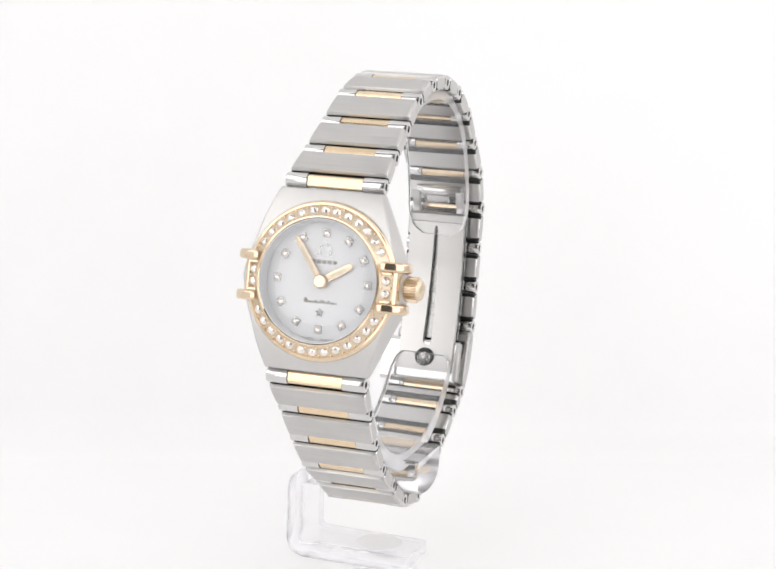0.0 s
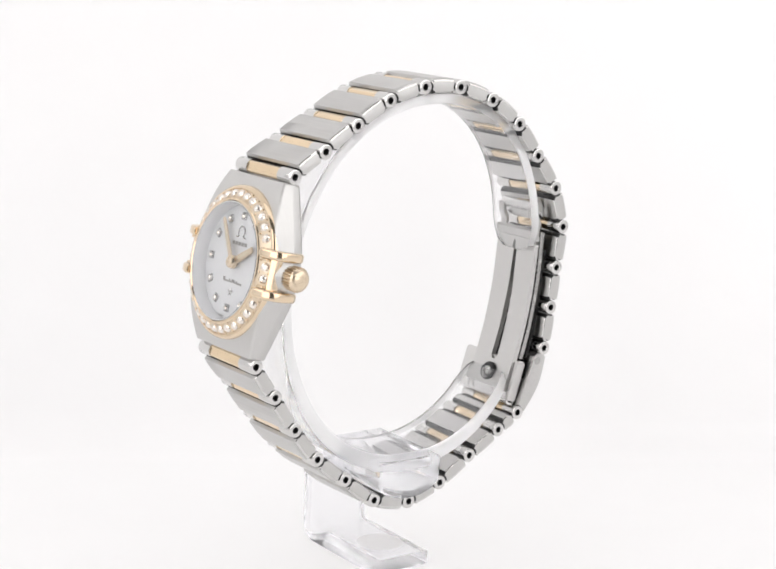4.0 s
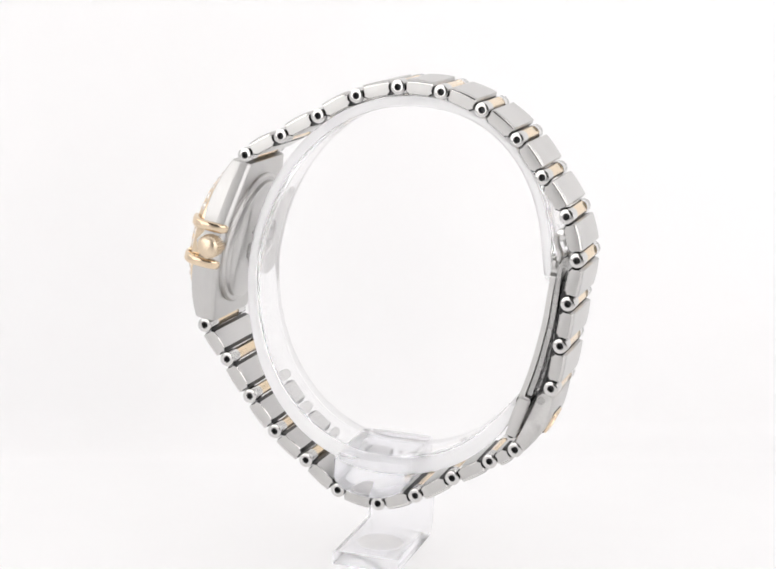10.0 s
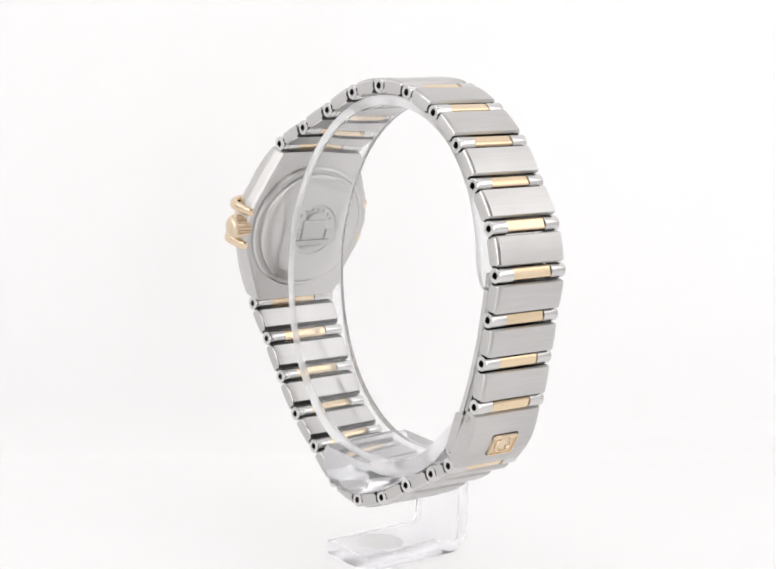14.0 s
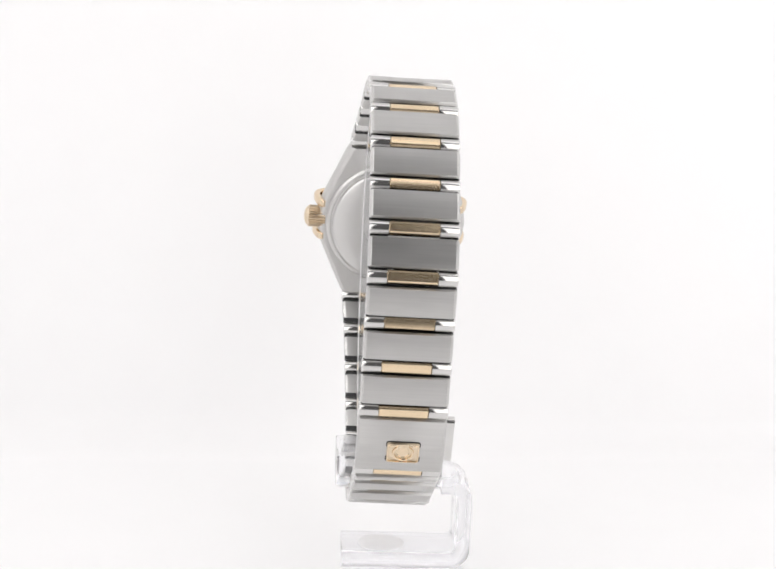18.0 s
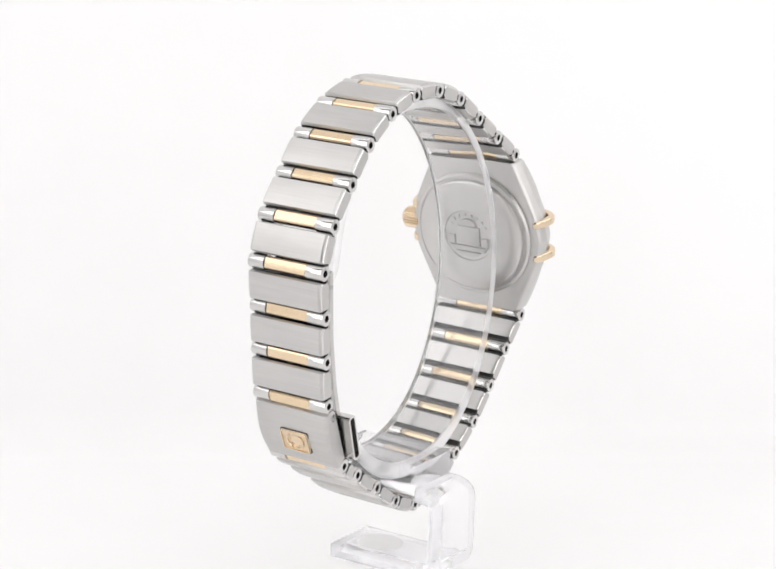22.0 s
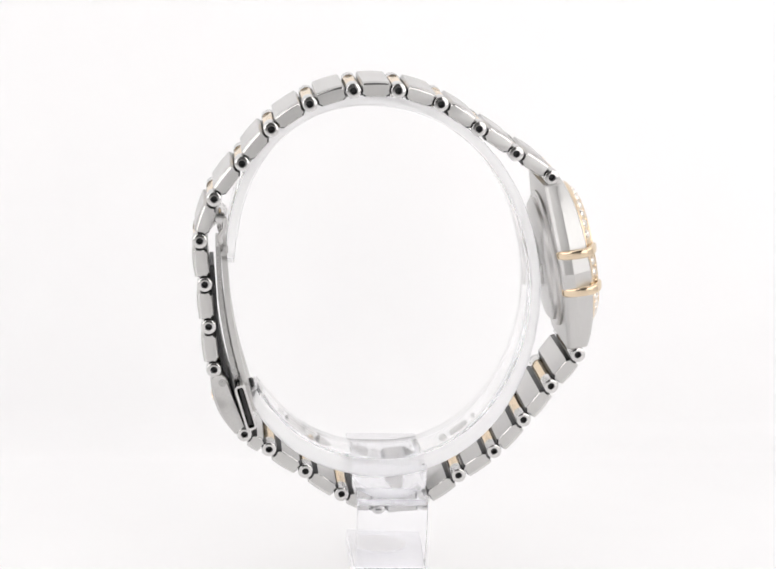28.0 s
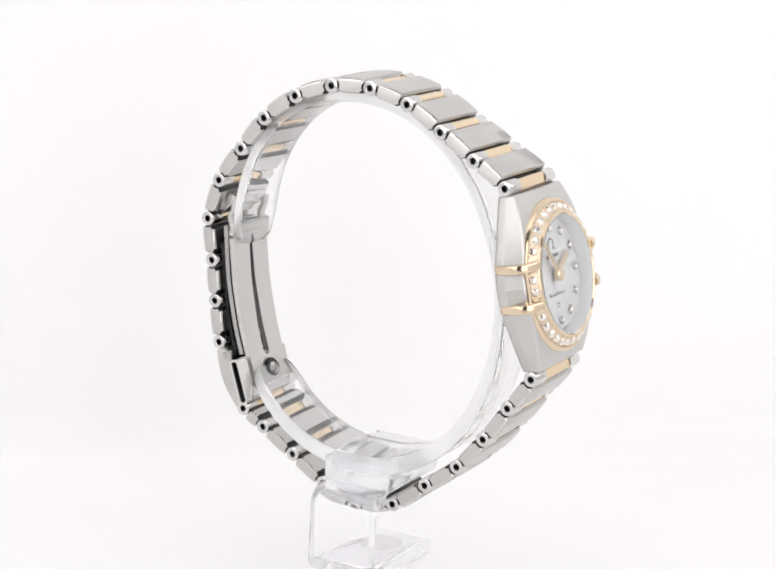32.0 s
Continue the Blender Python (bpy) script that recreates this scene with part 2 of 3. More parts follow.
def plate(i, j, name="link", gap=1.02):
    """One brushed plate between two pins: arched outside, flat inside, hollowed at its ends."""
    a, b = pin_at(i), pin_at(j)
    d = (b - a).normalized()
    length = (b - a).length
    out = d.cross(Y)
    if out.dot((a + b) / 2 - MIDDLE) < 0:
        out = -out
    lat = Y
    secs = []
    half0, half1 = HALF[i], HALF[j]
    s0, s1 = gap - 0.1, length - gap + 0.1
    # side outline: (share of length, height)
    outline = [(s0 + 0.52, -0.82), (s1 - 0.52, -0.82), (s1 - 0.04, -0.42), (s1 - 0.16, 0.0), (s1 - 0.06, 0.66), (s1 - 0.20, 1.10)]
    n = 8
    for k in range(1, n):
        u = k / n
        outline.append((s1 - 0.20 + (s0 + 0.20 - s1 + 0.20) * u, 1.10 + 0.09 * math.sin(math.pi * u)))
    outline += [(s0 + 0.20, 1.10), (s0 + 0.06, 0.66), (s0 + 0.16, 0.0), (s0 + 0.04, -0.42)]
    cx = (s0 + s1) / 2
    for e, sc in ((-1.0, 0.66), (-0.982, 0.84), (-0.93, 1.0), (0.93, 1.0), (0.982, 0.84), (1.0, 0.66)):
        sec = []
        for s, hgt in outline:
            hw = half0 + (half1 - half0) * s / length - 0.02
            ss = cx + (s - cx) * (1 - (1 - sc) * 0.25)
            sec.append(a + d * ss + out * (hgt * sc if hgt > 0 else hgt * (0.3 + 0.7 * sc)) + lat * (hw * e))
        secs.append(sec)
    bm = loft(secs)
    bm.faces.ensure_lookup_table()
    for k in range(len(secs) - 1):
        # End faces near-black: shade of the hollows between links, put into the colour.
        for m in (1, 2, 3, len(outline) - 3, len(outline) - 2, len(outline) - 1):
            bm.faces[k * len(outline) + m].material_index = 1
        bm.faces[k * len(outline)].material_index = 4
    for k in (0, len(secs) - 2):
        for m in [0] + list(range(4, len(outline) - 3)):
            bm.faces[k * len(outline) + m].material_index = 3
    for f in list(bm.faces)[-2:]:
        f.material_index = 2
    return part(name, bm, [STEEL_BRUSHED, STEEL_SHADED, STEEL_SIDE, STEEL_POLISHED, STEEL_INNER], watch)


for i in range(26):
    if i != 14:
        connector(i)
for i in range(25):
    if i not in (13, 14):
        plate(i, i + 1)

# ---- the head: case, bezel, dial ----
LEAN = radians(12.0)
HEAD = Vector((-21.48, mid_y(-21.5, 33.8) - 0.20, 33.83))
Q, U, O = Vector((0, -1, 0)), Vector((math.sin(LEAN), 0, math.cos(LEAN))), Vector((-math.cos(LEAN), 0, math.sin(LEAN)))


def head(q, u, o):
    """A place on the head: q to three o'clock, u to twelve, o out of the dial."""
    return HEAD + Q * q + U * u + O * o


def head_frame(o=0.0, u=0.0, q=0.0):
    return head(q, u, o), Q, U, O


END = 10.95


def case_crest(u):
    """Half-width of the flat top at the height u; the flanks start at this crest."""
    x = END - abs(u)
    return 6.45 + 0.42 * x - 0.013 * x * x + 0.35 * max(0.0, 1 - (u / 5.0) ** 2)


def case_mesh():
    bm = bmesh.new()
    stations = [-END, -END + 0.15] + [-10.5 + 21.0 * k / 70 for k in range(71)] + [END - 0.15, END]
    secs = []
    for u in stations:
        w = case_crest(u) - (0.12 if abs(u) == END else 0)
        top = 1.60 + 1.30 * (1 - abs(u / END) ** 3.2)
        drop = 0.12 if abs(u) == END else 0.0
        low = -1.15
        bulge = 0.10 + 0.88 * min(1.0, (END - abs(u)) / 7.5) ** 1.4 - 0.28 * max(0.0, 1 - (u / 5.0) ** 2)
        flank = [(bulge - 0.85, low), (bulge - 0.50, low + 0.10), (bulge - 0.25, low + 0.45), (bulge - 0.04, 0.10), (bulge, 0.42), ((bulge + 0.05) / 2, (0.06 + top) / 2), (0.05, top - 0.36)]
        sec = [(-w - k, o) for k, o in flank] + [(-w + 0.16, top - 0.20)]
        inner = w - 0.16
        for k in range(1, 56):
            q = -inner + 2 * inner * k / 56
            o = top - 0.20 * (abs(q) / inner) ** 2
            if math.hypot(q, u) < 9.2:
                o = 1.55
            sec.append((q, o - drop))
        sec += [(w - 0.16, top - 0.20)] + [(w + k, o) for k, o in flank[::-1]]
        secs.append([head(q - 0.15, u, o) for q, o in sec])
    return loft(secs, bm=bm)


case = part("case", case_mesh(), STEEL_CASE, watch, "brushed steel tonneau case", 13)
back = part("case_back", lathe([(9.0, -1.1), (9.0, -1.45), (8.75, -1.7), (8.50, -1.74), (8.36, -1.62), (8.16, -1.66), (8.06, -2.10), (7.75, -2.32), (6.0, -2.44), (3.75, -2.50), (3.62, -2.32), (3.40, -2.30), (0, -2.34)],
                               head_frame(), 72), STEEL_SATIN, watch, "satin steel case back with an embossed medallion")


def relief(name, pts, high=0.16):
    """A low raised shape on the case back, from an outline of (q, u)."""
    mq, mu = sum(p[0] for p in pts) / len(pts), sum(p[1] for p in pts) / len(pts)
    secs = [[head(mq + (q - mq) * k, mu + (u - mu) * k, o) for q, u in pts] for k, o in ((1, -2.30), (0.96, -2.38 - high * 1.1), (0.86, -2.38 - high * 1.6))]
    part(name, loft(secs), STEEL_SIDE, back)


relief("dome", [(1.30 * math.cos(radians(a)), 1.45 + 1.15 * math.sin(radians(a))) for a in range(0, 181, 15)], 0.24)
relief("tower", [(-1.85, -1.45), (1.85, -1.45), (1.75, 1.4), (-1.75, 1.4)], 0.18)
for q in (-2.55, 2.55):
    relief("wing", [(q - 0.55, -1.45), (q + 0.55, -1.45), (q + 0.45, -0.1), (q - 0.45, -0.1)], 0.14)
relief("plinth", [(-2.5, -2.25), (2.5, -2.25), (2.95, -1.55), (-2.95, -1.55)], 0.12)
relief("base_step", [(-1.2, -3.0), (1.2, -3.0), (1.9, -2.4), (-1.9, -2.4)], 0.10)
for k in range(8):
    a = radians(22.5 + 135 * k / 7)
    relief("star", [(2.85 * math.cos(a) + 0.22 * math.cos(radians(b)), 2.45 * math.sin(a) + 0.55 + 0.24 * math.sin(radians(b))) for b in range(0, 360, 72)], 0.08)


def gem_mesh(r, h):
    """A round brilliant seen from above: girdle, main facets, star facets, table."""
    bm = bmesh.new()
    n = 8
    rings = []
    for rr, hh, turn in ((r, 0.0, 0), (r, 0.25 * h, 0), (r * 0.74, 0.68 * h, 0.5), (r * 0.40, h, 0)):
        rings.append([bm.verts.new((rr * math.cos((k + turn) * math.tau / n), rr * math.sin((k + turn) * math.tau / n), hh)) for k in range(n)])
    bm.faces.new(rings[0])
    for k in range(n):
        j = (k + 1) % n
        bm.faces.new((rings[0][k], rings[0][j], rings[1][j], rings[1][k]))
        bm.faces.new((rings[1][k], rings[1][j], rings[2][k]))
        bm.faces.new((rings[1][j], rings[2][j], rings[2][k]))
        bm.faces.new((rings[2][k], rings[2][j], rings[3][j]))
        bm.faces.new((rings[2][k], rings[3][j], rings[3][k]))
    bm.faces.new(rings[3])
    return finish(bm, "diamond", DIAMOND, 3)


angles = [28.8 + 10.2 * k for k in range(13)] + [208.8 + 10.2 * k for k in range(13)] + [-5.1, 5.1, 174.9, 185.1]
slope = math.atan2(0.92, 1.22)


def bezel_mesh():
    """The gold ring with its sunk channel and the tiny beads that hold the stones."""
    bm = lathe([(7.45, 1.6), (7.45, 3.80), (7.56, 3.92), (7.76, 3.88), (7.84, 3.74), (9.06, 2.82), (9.12, 2.94), (9.36, 2.90), (9.54, 2.74), (9.64, 2.45), (9.64, 1.5)],
               head_frame(), 120)
    for a in angles:
        for r, o in ((8.00, 3.66), (8.92, 2.98)):
            b = radians(a + 5.1)
            c = head(0, 0, o) + (Q * math.cos(b) + U * math.sin(b)) * r
            lathe([(0.0, 0.13), (0.11, 0.08), (0.15, 0.0), (0.15, -0.12)], (c, Q, U, O), 6, bm)
    for side in (-1, 1):
        rim = [(9.0, 2.4), (9.10, 3.0), (9.28, 3.04), (9.62, 2.84), (9.76, 2.5), (9.76, 1.7), (9.0, 1.7)]
        loft([[head(side * q, u, o) for q, o in rim] for u in (-2.0, -1.0, 0.0, 1.0, 2.0)], bm=bm)
        for u in (-1.66, 1.66):
            slab(head(side * 8.42, u, 3.30), Q, U, O, 1.3, 0.3, 0.5, 0.08, 0.05, bm)
    # the floors of the channels are satin, the rims polished
    for f in bm.faces:
        c = f.calc_center_median() - HEAD
        q, u, o = abs(c.dot(Q)), c.dot(U), c.dot(O)
        rad = math.hypot(q, u)
        ring = 7.86 < rad < 9.04 and abs(o - 3.74 + (rad - 7.84) * 0.754) < 0.06
        f.material_index = 1 if ring else 0
    return bm


bezel = part("bezel", bezel_mesh(), [GOLD, GOLD_CHANNEL], watch, "polished gold bezel set with small diamonds")
GEM = gem_mesh(0.63, 0.44)
spread = random.Random(5)
for a in angles:
    a = radians(a)
    rad = Q * math.cos(a) + U * math.sin(a)
    ax = (O * math.cos(slope) + rad * math.sin(slope)).normalized()
    tx = ax.cross(rad).normalized()
    m = Matrix((tx, ax.cross(tx), ax)).transposed().to_4x4()
    m.translation = (head(0, 0, 3.10) + rad * 8.42) * MM
    g = new("diamond", GEM)
    g.parent, g.matrix_basis = bezel, m @ pose(0, 0, 0, spread.uniform(-9, 9), spread.uniform(-9, 9), spread.uniform(0, 45))


def claw(side, u):
    """A gold claw that grips the bezel and runs down the flank of the case."""
    path = smooth_path([(7.70, 3.72), (8.5, 3.56), (9.5, 3.18), (10.25, 2.5), (10.40, 1.4), (9.95, -0.2), (9.25, -1.1)], 22)
    pts = [head(side * p.x, u, p.y) for p in [Vector((a.x, a.y)) for a in path]]
    secs = []
    n = len(pts)
    for i, p in enumerate(pts):
        d = (pts[min(i + 1, n - 1)] - pts[max(i - 1, 0)]).normalized()
        nr = d.cross(U).normalized()
        s = 0.72 if i in (0, n - 1) else (0.93 if i in (1, n - 2) else 1.0)
        secs.append([p + U * x * s + nr * y * s for x, y in rounded(1.22, 0.92, 0.34, 4)])
    part("claw", loft(secs), GOLD, watch, "polished gold claw", 50)


for side in (-1, 1):
    for u in (-2.45, 2.45):
        claw(side, u)


def crown_mesh():
    """Fine flutes round the side, a smooth dome at the end."""
    o, a, b, w = head(-0.1, 0.05, 0.12), U, O, Q
    n, rows = 96, []
    for r, h, cut in ((0.6, 9.0, 0), (1.25, 9.22, 0), (1.46, 9.32, 0.10), (1.54, 9.45, 0.24), (1.56, 11.45, 0.22), (1.50, 11.62, 0.14), (1.38, 11.70, 0), (1.34, 11.76, 0), (1.24, 11.90, 0), (1.06, 12.04, 0),
                      (0.82, 12.15, 0), (0.52, 12.22, 0), (0.22, 12.25, 0), (0.03, 12.25, 0)):
        rows.append([o + (a * math.cos(k * math.tau / n) + b * math.sin(k * math.tau / n)) * (r - (cut if k % 4 < 2 else 0)) + w * h for k in range(n)])
    return loft(rows)


part("crown", crown_mesh(), GOLD_SATIN, watch, "fluted gold crown", 40)
dial = part("dial", lathe([(7.5, 1.62), (7.5, 1.85), (7.3, 1.9), (0, 1.9)], head_frame(), 72), PEARL, watch, "white mother-of-pearl dial")
part("rehaut", lathe([(7.43, 1.92), (7.43, 3.82), (7.32, 3.82), (7.12, 1.92)], head_frame(), 72, closed=True), PEARL, watch, "pale silvered inner ring")
crystal = part("crystal", lathe([(0, 4.50), (2.5, 4.46), (5.0, 4.32), (6.6, 4.08), (7.31, 3.88), (7.31, 3.62), (6.6, 3.82), (5.0, 4.06), (2.5, 4.20), (0, 4.24)], head_frame(), 72), CRYSTAL, watch, "clear domed sapphire crystal")
crystal.visible_shadow = False

SQUARE = finish(slab(Vector(), X, Y, Z, 0.94, 0.94, 0.22, 0.08, 0.05), "marker_setting", STEEL_DIAL)
STONE = gem_mesh(0.36, 0.26)
for k in range(12):
    a = radians(90 - 30 * k)
    m = Matrix((Q * math.cos(a) + U * math.sin(a), -Q * math.sin(a) + U * math.cos(a), O)).transposed().to_4x4()
    m.translation = (head(5.78 * math.cos(a), 5.78 * math.sin(a), 2.0)) * MM
    s = new("hour_marker", SQUARE)
    s.parent, s.matrix_basis = dial, m
    m2 = m.copy()
    m2.translation = (head(5.78 * math.cos(a), 5.78 * math.sin(a), 2.1)) * MM
    g = new("marker_diamond", STONE)
    g.parent, g.matrix_basis = dial, m2


def hand(name, degrees, reach, tail, wide, o, slot):
    a = radians(90 - degrees)
    d, s = Q * math.cos(a) + U * math.sin(a), Q * math.sin(a) - U * math.cos(a)
    secs = []
    for t, w in ((-tail, 0.40), (0, wide * 0.80), (reach * 0.35, wide), (reach * 0.94, wide * 0.80), (reach, wide * 0.55)):
        p = head(0, 0, o) + d * t
        secs.append([p + s * w / 2 - O * 0.06, p + s * w * 0.42 + O * 0.05, p + O * 0.11, p - s * w * 0.42 + O * 0.05, p - s * w / 2 - O * 0.06])
    h = part(name, loft(secs), GOLD_SATIN, watch, "slim polished gold " + name.replace("_", " "), 15)
    part("lume", slab(head(0, 0, o + 0.10) + d * (reach * 0.55), d, s, O, reach * slot, wide * 0.30, 0.06, 0.05, 0.01), LUME, h, "pale cream luminous inlay")


hand("hour_hand", 59.6, 4.3, 0.6, 1.05, 2.35, 0.5)
hand("minute_hand", 324.8, 6.1, 0.9, 0.84, 2.65, 0.6)
part("hand_boss", lathe([(0.85, 2.2), (0.85, 2.75), (0.7, 2.95), (0, 3.0)], head_frame(), 32), GOLD, watch, "round gold hub at the middle of the dial")


def printed(name, q, u, wide, high, label):
    part(name, slab(head(q, u, 1.93), Q, U, O, wide, high, 0.04, 0.04, 0.01), PRINT, dial, label)


def arc_band(name, c, r0, r1, a0, a1, o, th, mat, parent, label="", n=24):
    secs = []
    for k in range(n + 1):
        a = radians(a0 + (a1 - a0) * k / n)
        e = Q * math.cos(a) + U * math.sin(a)
        p = head(c[0], c[1], o)
        secs.append([p + e * r0, p + e * r1, p + e * r1 + O * th, p + e * r0 + O * th])
    return part(name, loft(secs), mat, parent, label)


arc_band("emblem", (0, 3.75), 0.62, 0.82, -50, 230, 1.92, 0.06, STEEL_DIAL, dial, "small raised steel arch emblem")
for q in (-0.86, 0.86):
    part("emblem_foot", slab(head(q, 3.12, 1.95), Q, U, O, 0.5, 0.16, 0.06, 0.03, 0.01), STEEL_DIAL, dial)
for k in range(5):
    printed("name_bar", (k - 2) * 0.68, 2.32, 0.50, 0.44, "grey printed bar")
for k, tall in enumerate((0.66, 0.3, 0.3, 0.3, 0.5, 0.3, 0.56, 0.56, 0.3, 0.5, 0.3, 0.3, 0.3)):
    printed("script_bar", -1.95 + 0.325 * k, -2.68 + tall / 2, 0.25 if tall < 0.6 else 0.42, tall * 0.8, "thin grey printed bar")


def star_mesh():
    bm = bmesh.new()
    o = head(0, -3.75, 1.92)
    ring = [o + (Q * math.sin(k * math.pi / 5) + U * math.cos(k * math.pi / 5)) * (0.66 if k % 2 == 0 else 0.27) for k in range(10)]
    vs = [bm.verts.new(p) for p in ring]
    top = bm.verts.new(o + O * 0.16)
    for k in range(10):
        bm.faces.new((vs[k], vs[(k + 1) % 10], top))
    bm.faces.new(vs[::-1])
    return bm


part("star", star_mesh(), STEEL_DIAL, dial, "small applied steel star", 10)
for word, q in (("SWISS", -1.25), ("MADE", 1.25)):
    data = bpy.data.curves.new("lettering", "FONT")
    data.body, data.size, data.align_x, data.align_y, data.extrude = word, 0.62 * MM, "CENTER", "CENTER", 0.00001
    data.materials.append(PRINT)
    t = new("lettering", data)
    m = Matrix((Q, U, O)).transposed().to_4x4()
    m.translation = head(q, -7.0, 1.93) * MM
    t.parent, t.matrix_basis = dial, m

# ---- the folding clasp ----


def clasp_cover():
    a, b = pin_at(13), pin_at(15)
    d = (b - a).normalized()
    out = d.cross(Y)
    if out.x < 0:
        out = -out
    n = (b - a).length
    secs = []
    prof = [(0.95, -0.55), (1.6, -1.0), (2.6, -0.9), (n - 1.6, -0.55), (n - 0.95, -0.5), (n - 0.90, 0.2), (n - 0.55, 0.95), (n - 0.50, 1.08), (n - 0.60, 1.16)]
    k = 10
    for i in range(1, k):
        u = i / k
        prof.append((n - 0.60 + (0.95 - n + 0.60) * u, 1.16 + (0.95 - 1.16) * u + 0.75 * math.sin(math.pi * u)))
    prof += [(0.95, 0.95), (0.80, 0.2)]
    cx = n / 2
    h = 5.34
    for e, sc in ((-1.0, 0.80), (-0.97, 0.92), (-0.93, 1.0), (0.93, 1.0), (0.97, 0.92), (1.0, 0.80)):
        secs.append([a + d * (cx + (s - cx) * (0.98 if sc < 0.85 else 1)) + out * (hh * sc) + Y * h * e for s, hh in prof])
    cover = part("clasp_cover", loft(secs), STEEL_BRUSHED, watch, "brushed steel clasp cover")
    mid = a + d * (cx + 0.50) + out * 1.78 + Y * 0.30
    part("badge", slab(mid, Y, d, out, 4.00, 3.05, 0.20, 0.35, 0.05), GOLD_SATIN, cover, "gold badge with a raised arch emblem")
    # Thin dark slab under the badge draws the shade of its recess edge.
    part("badge_shade", slab(mid - out * 0.07, Y, d, out, 4.25, 3.30, 0.12, 0.4, 0.03), STEEL_SHADED, cover, "dark slab for the shade round the badge")
    p = mid + out * 0.09

    def rail(name, pts, wide):
        secs = []
        for i, c in enumerate(pts):
            t = (pts[(i + 1) % len(pts)] - pts[i - 1]).normalized()
            n2 = t.cross(out)
            secs.append([c - n2 * wide / 2, c - n2 * wide * 0.3 + out * 0.20, c + n2 * wide * 0.3 + out * 0.20, c + n2 * wide / 2])
        return secs

    part("badge_rim", loft(rail("rim", [p + Y * x + d * y for x, y in rounded(3.78, 2.83, 0.3, 4)], 0.18), ring=True), GOLD, cover)
    part("badge_arch", loft(rail("arch", [p + Y * math.cos(radians(a)) * 1.18 + d * math.sin(radians(a)) * 1.12 for a in range(-64, 245, 11)][1:-1], 0.34)), GOLD, cover)
    part("badge_disc", lathe([(0, 0.14), (0.62, 0.11), (0.80, 0.0)], (p, Y, d, out), 24), GOLD, cover)
    for q in (-1, 1):
        part("badge_foot", slab(p + Y * q * 1.16 - d * 1.10, Y, d, out, 1.10, 0.26, 0.2, 0.06, 0.03), GOLD, cover)
    # hinge pin at the upper edge of the cover
    c = pin_at(14)
    part("hinge_pin", lathe([(0, -5.36), (0.5, -5.36), (0.55, -5.3), (0.55, 5.3), (0.5, 5.36), (0, 5.36)], (c, X, Z, Y), 20), STEEL_GREY, cover, "grey hinge pin")


clasp_cover()


def blade(name, pts, width, thick, hole, label, mat=STEEL_SATIN):
    """A curved steel blade; hole: (from, to, half-width) of a slot along it."""
    path = smooth_path([(x, 0.45, z) for x, z in pts], 64)
    n = len(path)
    secs_l, secs_r, secs = [], [], []
    bm = bmesh.new()
    lens = [i / (n - 1) for i in range(n)]

    def sec(i, y0, y1):
        d = (path[min(i + 1, n - 1)] - path[max(i - 1, 0)]).normalized()
        nr = d.cross(Y)
        return [path[i] + Y * y0 - nr * thick / 2, path[i] + Y * y1 - nr * thick / 2, path[i] + Y * y1 + nr * thick / 2, path[i] + Y * y0 + nr * thick / 2]

    h = width / 2
    if hole:
        i0, i1 = int(hole[0] * (n - 1)), int(hole[1] * (n - 1))
        loft([sec(i, -h, h) for i in range(0, i0 + 1)], bm=bm)
        def slot(i):
            e = min(1.0, (min(i - i0, i1 - i) + 0.2) / 2.0)
            return hole[2] * (0.42 + 0.58 * (i - i0) / (i1 - i0)) * math.sqrt(1 - (1 - e) ** 2)
        loft([sec(i, -h, -slot(i)) for i in range(i0, i1 + 1)], bm=bm)
        loft([sec(i, slot(i), h) for i in range(i0, i1 + 1)], bm=bm)
        loft([sec(i, -h, h) for i in range(i1, n)], bm=bm)
    else:
        loft([sec(i, -h, h) for i in range(n)], bm=bm)
    return part(name, bm, mat, watch, label)


blade("inner_blade", [(22.1, 34.4), (21.65, 30.0), (21.25, 26.6), (20.2, 21.5), (18.95, 17.2), (18.1, 14.6), (17.7, 13.2)], 8.0, 0.70, (0.04, 0.69, 0.66), "satin steel inner clasp blade with a long slot")
blade("outer_blade", [(22.85, 35.0), (22.5, 30.0), (22.1, 26.6), (21.1, 21.5), (20.0, 17.6)], 8.2, 0.62, None, "grey steel outer clasp blade", STEEL_GREY)
# The leaf's dark colour carries the shade of the gap behind the links.
blade("cover_leaf", [(23.6, 32.5), (23.2, 28.5), (22.8, 24.5), (22.0, 20.5), (21.2, 17.6)], 7.6, 0.50, None, "steel leaf behind the links, coloured dark for shade", STEEL_SHADED)
# loop that joins the blades to the bracelet
loop = smooth_path([(22.0, 0.45, 38.5), (22.1, 0.45, 37.2), (22.6, 0.45, 36.2), (22.4, 0.45, 35.2), (22.1, 0.45, 34.2)], 24)
for y in (-3.15, 3.15):
    part("clasp_loop", strip([p + Y * y for p in loop], Y, 1.1, 0.6), STEEL_SATIN, watch, "satin steel side of the hinge loop")
part("clasp_bridge", strip([p + X * 0.55 + Y * 0.2 for p in loop[:9]], Y, 3.2, 0.4), STEEL_SATIN, watch, "satin steel tongue inside the hinge loop")
part("clasp_lip", slab(Vector((22.0, 0.45, 34.7)), Y, Z, X, 8.0, 1.5, 0.9, 0.3, 0.25), STEEL_SATIN, watch, "rounded satin steel lip over the blades")
